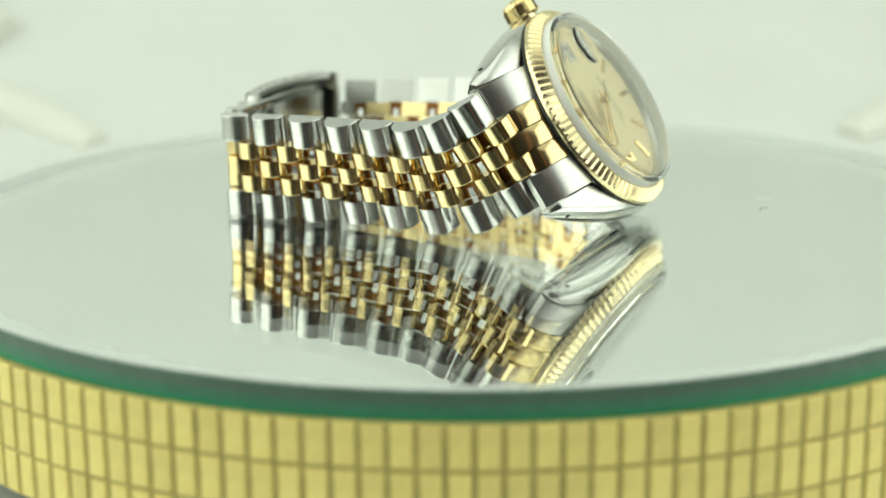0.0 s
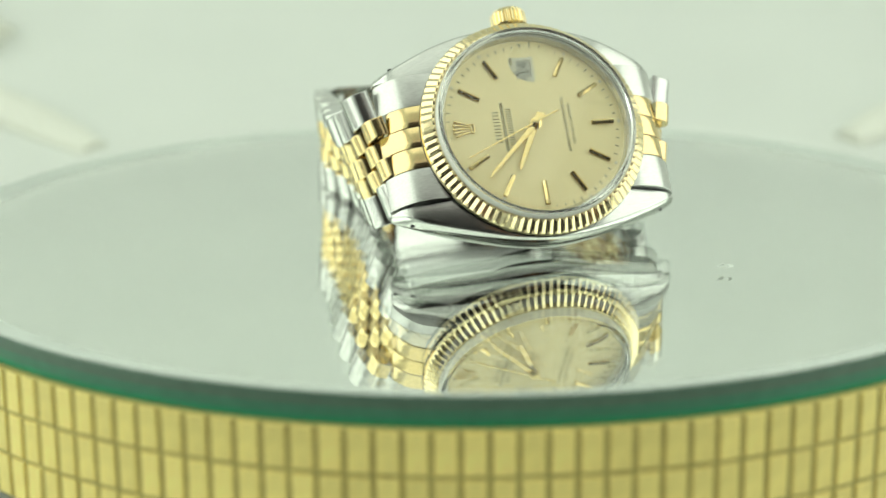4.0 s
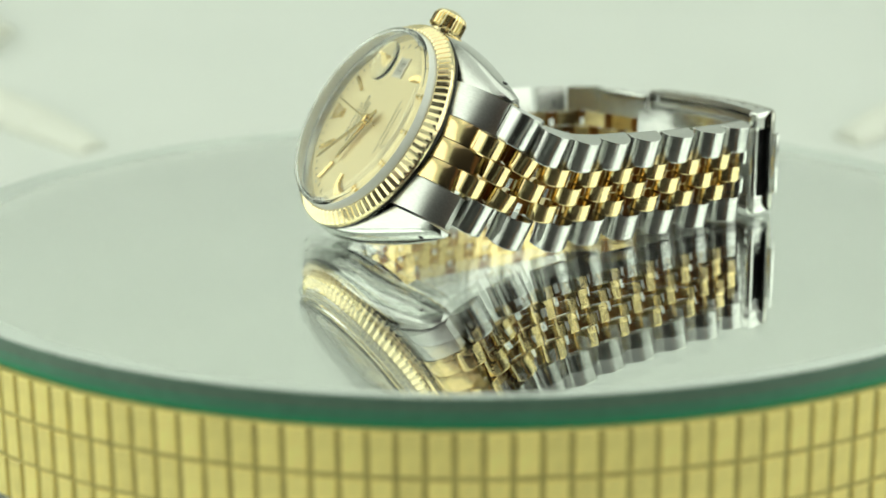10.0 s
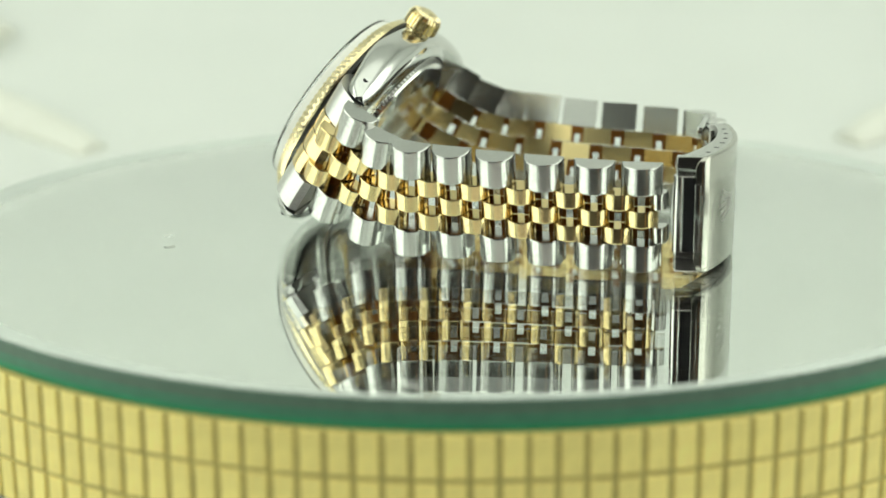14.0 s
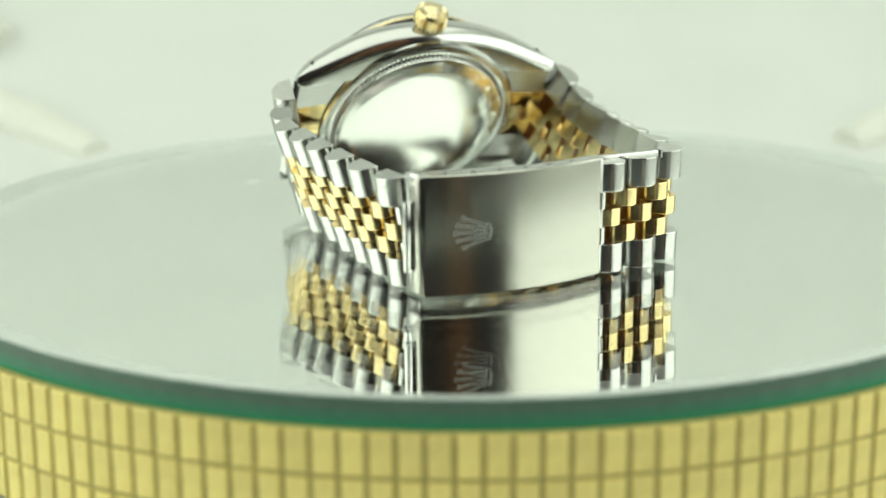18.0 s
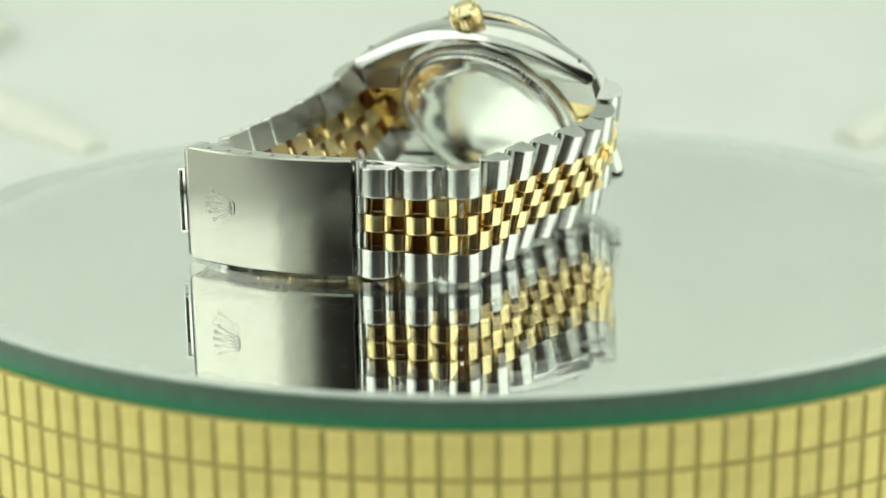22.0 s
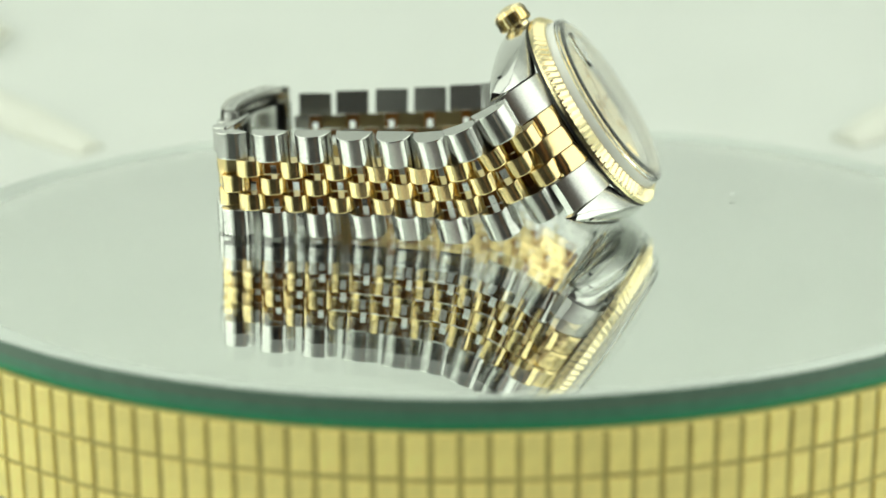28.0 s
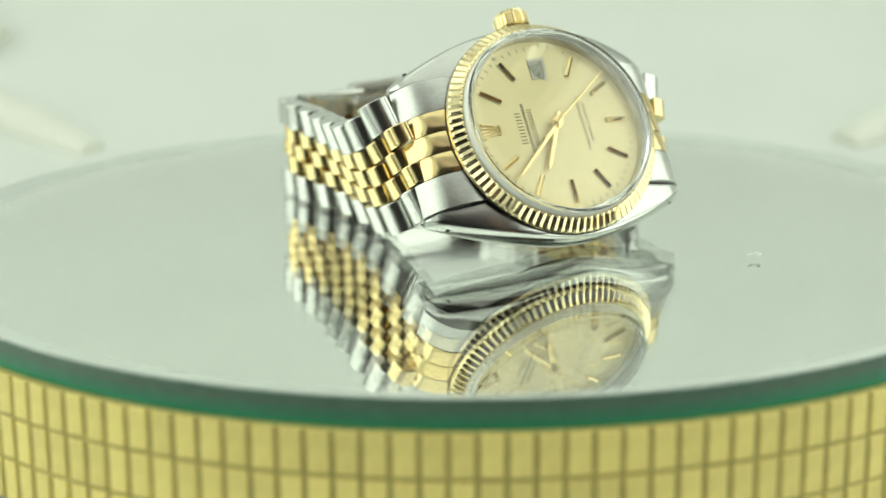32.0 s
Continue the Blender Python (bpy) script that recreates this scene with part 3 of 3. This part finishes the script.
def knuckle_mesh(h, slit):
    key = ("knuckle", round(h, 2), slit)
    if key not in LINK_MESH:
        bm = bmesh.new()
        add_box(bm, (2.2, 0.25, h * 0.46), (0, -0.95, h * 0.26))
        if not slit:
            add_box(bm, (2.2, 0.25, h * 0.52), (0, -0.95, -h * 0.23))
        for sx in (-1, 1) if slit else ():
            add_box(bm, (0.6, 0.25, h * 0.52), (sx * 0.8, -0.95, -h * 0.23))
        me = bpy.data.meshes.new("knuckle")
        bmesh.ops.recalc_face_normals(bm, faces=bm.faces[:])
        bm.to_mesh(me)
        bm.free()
        me.materials.append(KNUCKLE_SHADE)
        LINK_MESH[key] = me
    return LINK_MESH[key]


def build_side(first, centres, last, leans, widths, out_sign):
    """Five rows of links: steel, three of gold, steel; the second and fourth rows lie half a link on."""
    pts = [Vector(first)] + [Vector(c) for c in centres] + [Vector(last)]
    n = len(centres)
    places = []
    for k in range(1, n + 1):
        places.append((k, pts[k], (pts[k + 1] - pts[k - 1]).normalized(), (pts[k + 1] - pts[k - 1]).length / 2))
        if k < n:
            a, b, c, d = pts[k - 1], pts[k], pts[k + 1], pts[min(k + 2, n + 1)]
            places.append((k + 0.5, (9 * (b + c) - a - d) / 16, (c - b).normalized(), (c - b).length))
    places.insert(0, (0.55, pts[1].lerp(pts[0], 0.66), (pts[1] - pts[0]).normalized(), 6.0))
    places.append((n + 0.5, pts[n].lerp(pts[n + 1], 0.42), (pts[n + 1] - pts[n]).normalized(), 6.0))
    for k, p, tg, pitch in places:
        f = (k - 1) / (n - 1)
        i = min(max(f * (len(leans) - 1), 0), len(leans) - 1.001)
        lean = leans[int(i)] * (1 - i % 1) + leans[int(i) + 1] * (i % 1)
        w = widths[0] + (widths[1] - widths[0]) * min(max(f, 0), 1)
        side = Vector((tg.y, -tg.x, 0)).normalized() * out_sign
        m = link_pose(p, tg, lean_up(side, lean), -out_sign)
        whole = abs(k - round(k)) < 0.1
        rows = ((0.37, 0.26, "outer_link", STEEL_LINK, 5.5, 2.75), (-0.37, 0.26, "outer_link", STEEL_LINK, 5.5, 2.75), (0.0, 0.158, "middle_link", GOLD, 4.75, 2.25)) if whole else ((0.161, 0.158, "middle_link", GOLD, 4.75, 2.25), (-0.161, 0.158, "middle_link", GOLD, 4.75, 2.25))
        if k > n + 0.4:
            rows = ((0.161, 0.158, "clasp_side_link", STEEL_POLISH, 2.4, 1.6), (-0.161, 0.158, "clasp_side_link", STEEL_POLISH, 2.4, 1.6))
        for off, hh, name, mat, length, depth in rows:
            ob = new(name, shared_link(name, length, depth, round(w * 2) / 2 * hh - 0.08, mat))
            ob.parent = watch
            ob.matrix_basis = m @ pose(0, 0, off * w * MM)
            ob["label"] = {"outer_link": "brushed steel outer link", "middle_link": "polished gold middle link", "clasp_side_link": "short polished steel link"}[name]
        # dark knuckles in the gold rows' gaps, gap shade in their colour, slit on top
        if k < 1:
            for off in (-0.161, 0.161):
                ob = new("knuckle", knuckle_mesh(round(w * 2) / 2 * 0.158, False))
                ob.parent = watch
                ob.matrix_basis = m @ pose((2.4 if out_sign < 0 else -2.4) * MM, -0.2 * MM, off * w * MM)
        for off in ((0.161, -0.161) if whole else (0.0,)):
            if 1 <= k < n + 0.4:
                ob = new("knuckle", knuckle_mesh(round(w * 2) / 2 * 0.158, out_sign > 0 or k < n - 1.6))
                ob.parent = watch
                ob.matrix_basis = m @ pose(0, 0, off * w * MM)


Z = Vector((0, 0, 1))
LINKS_SIX = ((21.0, 18.8, 12.85), (16.7, 21.8, 10.05), (11.5, 24.8, 8.85), (5.5, 26.6, 8.5), (-0.5, 28.9, 8.2), (-7.0, 31.3, 8.0), (-13.6, 33.7, 7.85), (-20.0, 35.4, 7.7))
LINKS_TWELVE = ((3.2, -20.9, 12.75), (-1.9, -19.4, 9.95), (-7.3, -16.5, 8.65), (-12.9, -13.3, 8.45), (-18.8, -10.0, 8.2), (-25.1, -7.2, 8.1), (-31.5, -4.6, 7.95), (-37.2, -1.2, 7.85), (-37.5, 4.9, 7.8), (-36.6, 10.8, 7.9))
build_side((24.5, 17.2, 14.7), LINKS_SIX, (-25.6, 37.0, 7.8), (10, 14, 19, 20, 18, 16, 13, 8), (19.0, 15.4), 1)
build_side((6.3, -22.1, 14.6), LINKS_TWELVE, (-36.6, 15.8, 8.0), (11, 14, 20, 20, 17, 11, 6, 2, 1, 0), (19.0, 15.4), -1)

# ---- clasp ----
C0, C1 = Vector((-28.5, 39.0, 8.45)), Vector((-37.9, 13.1, 8.45))
cdir = (C1 - C0).normalized()
cout = Vector((cdir.y, -cdir.x, 0)) * -1
if cout.dot(Vector((-1, 1, 0))) < 0:
    cout = -cout
CL = (C1 - C0).length
CLASP = Matrix((cdir, cout, Vector((cdir.x * cout.y - cdir.y * cout.x > 0 and Z or -Z)))).transposed().to_4x4()
CLASP.translation = ((C0 + C1) / 2 - BASE) * MM


def clasp_bow(x):
    return 2.5 * (1 - (2 * x / CL) ** 2)


hw = 8.2
clasp = tagged(empty("clasp"))
clasp.parent = watch
clasp.matrix_basis = CLASP
clasp["label"] = "brushed steel folding clasp"


CLASP_END = pose(-CL / 2 * MM, 0, 0, 0, 0, -8)


def curved_plate(x0, x1, z0, z1, y_in, y_out, n=20, corner=0.0):
    """A plate that follows the bow of the clasp; the corners at its first end may be rounded."""
    bm = bmesh.new()
    e = min(0.25, (y_out - y_in) * 0.3)
    rings = []
    xs = [x0 + corner * k / 6 for k in range(6)] if corner else []
    xs += [x0 + corner + (x1 - x0 - corner) * i / n for i in range(n + 1)]
    for x in xs:
        c = corner - math.sqrt(max(corner ** 2 - (corner - min(x - x0, corner)) ** 2, 0)) if corner else 0
        b = clasp_bow(x) - 0.35 * c
        lo, hi = z0 + c, z1 - c
        rings.append([(x, b + y_in, lo), (x, b + y_out - e, lo), (x, b + y_out, lo + e), (x, b + y_out, hi - e), (x, b + y_out - e, hi), (x, b + y_in, hi)])
    add_loft(bm, rings)
    return bm


part("cover", curved_plate(-CL / 2 - 0.9, CL / 2 - 1.0, -hw, hw, -0.75, 0.0, corner=1.5), STEEL_CLASP, clasp, "long brushed steel cover plate", 40)
for sz in (-1, 1):
    bm = bmesh.new()
    rings = []
    for i in range(21):
        x = -CL / 2 + 0.8 + (CL - 1.8) * i / 20
        d = 4.0 - 1.6 * i / 20
        b = clasp_bow(x)
        ring = [(x, b - 0.7, sz * (hw - 0.05)), (x, b - d, sz * (hw - 0.05)), (x, b - d, sz * (hw - 0.85)), (x, b - 0.7, sz * (hw - 0.85))]
        rings.append(ring if sz > 0 else ring[::-1])
    add_loft(bm, rings)
    part("flange", bm, STEEL, clasp, "brushed side wall of the clasp", 40)
    for k in range(6):
        x = -CL / 2 + CL * (0.13 + 0.135 * k)
        bm = bmesh.new()
        add_loft(bm, [[(x + 0.36 * math.cos(a), clasp_bow(x) - 1.7 + 0.36 * math.sin(a), sz * z) for a in [2 * math.pi * j / 12 for j in range(12)]] for z in (hw - 0.4, hw - 0.02)])
        part("pin_hole", bm, BLACK, clasp, "small dark adjustment hole")
    # polished end block, slanted, with the slot between the two
    bm = bmesh.new()
    add_box(bm, (1.8, 4.3, 3.0), (0.95, -2.3, sz * (hw - 1.52)), m=CLASP_END, bevel=0.4)
    part("end_block", bm, STEEL_POLISH, clasp, "polished end of the clasp")
bm = bmesh.new()
add_box(bm, (0.4, 0.8, 9.6), (-1.75, -1.5, 0), m=CLASP_END, bevel=0.18)
for sz in (-1, 1):
    add_box(bm, (2.3, 0.8, 0.4), (-0.8, -1.5, sz * 4.6), m=CLASP_END, bevel=0.18)
add_box(bm, (1.6, 0.4, 8.9), (-0.75, -1.6, 0), m=CLASP_END, bevel=0.1)
part("release_loop", bm, STEEL_POLISH, clasp, "thin polished loop at the slot")
bm = bmesh.new()
add_box(bm, (0.6, 3.2, 2 * hw - 5.6), (0.9, -2.2, 0), m=CLASP_END)
part("slot", bm, BLACK, clasp, "dark slot")
bm = bmesh.new()
add_loft(bm, [[CLASP_END @ (Vector((1.0 + 0.8 * math.cos(a), -3.9 + 0.8 * math.sin(a), z)) * MM) / MM for a in [2 * math.pi * j / 20 for j in range(20)]] for z in (-5.4, 5.4)])
part("spring_bar", bm, STEEL_POLISH, clasp, "polished bar at the slot")
part("blade", curved_plate(-CL / 2 + 1.5, CL / 2 - 1.0, -6.4, 6.4, -2.3, -1.7), STEEL_LINK, clasp, "inner folding blade of brushed steel", 40)
part("blade", curved_plate(-CL / 2 + 3.0, CL / 2 + 0.5, -5.2, 5.2, -3.6, -3.0), STEEL_POLISH, clasp, "inner folding blade of polished steel", 40)
bm = bmesh.new()
add_box(bm, (0.9, 2.2, 2 * hw - 0.5), (CL / 2 - 0.45, -1.6, 0), bevel=0.15)
part("hinge_block", bm, STEEL, clasp, "steel hinge between the cover and the first links")
# tongue that runs on behind the first links
bm = bmesh.new()
add_box(bm, (13.0, 0.8, 1.2), (CL / 2 + 5.0, -4.0, -7.0), m=None, bevel=0.2)
add_loft(bm, [[(CL / 2 + 11.2 + 0.6 * math.cos(a), -4.0 + 0.6 * math.sin(a), z) for a in [2 * math.pi * j / 14 for j in range(14)]] for z in (-7.6, -6.5)])
part("tongue", bm, STEEL_POLISH, clasp, "steel tongue with a pin end")
def stroke(bm, m, p, q, width, thick):
    d = Vector(q) - Vector(p)
    mid = (Vector(p) + Vector(q)) / 2 * MM
    add_box(bm, (d.length, width, thick), m=m @ pose(mid.x, mid.y, 0, 0, 0, math.degrees(math.atan2(d.y, d.x))))


def ring_line(bm, m, at, rx, ry, width, thick, n=14):
    pts = [(at[0] + rx * math.cos(2 * math.pi * k / n), at[1] + ry * math.sin(2 * math.pi * k / n)) for k in range(n)]
    for k in range(n):
        stroke(bm, m, pts[k], pts[(k + 1) % n], width, thick)


def engraved_emblem(bm, m):
    """Five narrow prongs with round tips on an oval foot, all in outline."""
    for k, (tx, ty) in enumerate(((-1.25, -2.0), (-2.05, -1.03), (-2.4, 0.0), (-2.05, 1.03), (-1.25, 2.0))):
        foot = (1.75, (k - 2) * 0.42)
        d = (Vector(foot) - Vector((tx, ty))).normalized()
        side = Vector((-d.y, d.x))
        ring_line(bm, m, (tx, ty), 0.27, 0.27, 0.12, 0.06, 10)
        for sg in (-1, 1):
            stroke(bm, m, Vector((tx, ty)) + d * 0.3 + side * 0.1 * sg, Vector(foot) + side * 0.2 * sg, 0.1, 0.06)
    ring_line(bm, m, (2.05, 0), 0.5, 1.1, 0.14, 0.06)
    ring_line(bm, m, (2.1, 0), 0.24, 0.7, 0.1, 0.06)


bm = bmesh.new()
xe = -0.25 * CL - 0.4
engraved_emblem(bm, pose(xe * MM, (clasp_bow(xe) + 0.03) * MM, -0.4 * MM, 0, 0, math.degrees(math.atan(-20.0 * xe / CL ** 2))) @ pose(0, 0, 0, 90, 0, 0))
part("clasp_emblem", bm, ETCH, clasp, "engraved emblem")
rng = random.Random(23)
bm = bmesh.new()
for k in range(12):
    x, z = rng.uniform(-0.36, 0.44) * CL, rng.uniform(-6.5, 6.5)
    m = pose(x * MM, (clasp_bow(x) + 0.005) * MM, z * MM, 0, rng.gauss(82, 16), math.degrees(math.atan(-10.0 * x / CL ** 2 * 2)))
    add_box(bm, (rng.uniform(0.2, 0.9), 0.02, 0.035), m=m)
part("scratches", bm, ETCH, clasp, "fine bright scratches on the cover")


def motions():
    """Keys what turns: the table, the watch on it, and the watch's pointers."""
    times = [0.5 * k for k in range(65)]
    walk(turntable, [(t, pose(0, 0, 0, 0, 0, turn_at(t))) for t in times])
    walk(watch, [(t, pose(0, 0, 0, 0, 0, turn_at(t)) @ pose(BASE.x * MM, BASE.y * MM, 0.00006)) for t in times])
    walk(second_pointer, [(t, hand_pose(SEC_DEG + 6 * t, 1.5)) for t in range(33)])
    walk(minute_pointer, [(t, hand_pose(MIN_DEG + 0.1 * t, 1.1)) for t in (0, 16, 32)])


build_tiles()
motions()
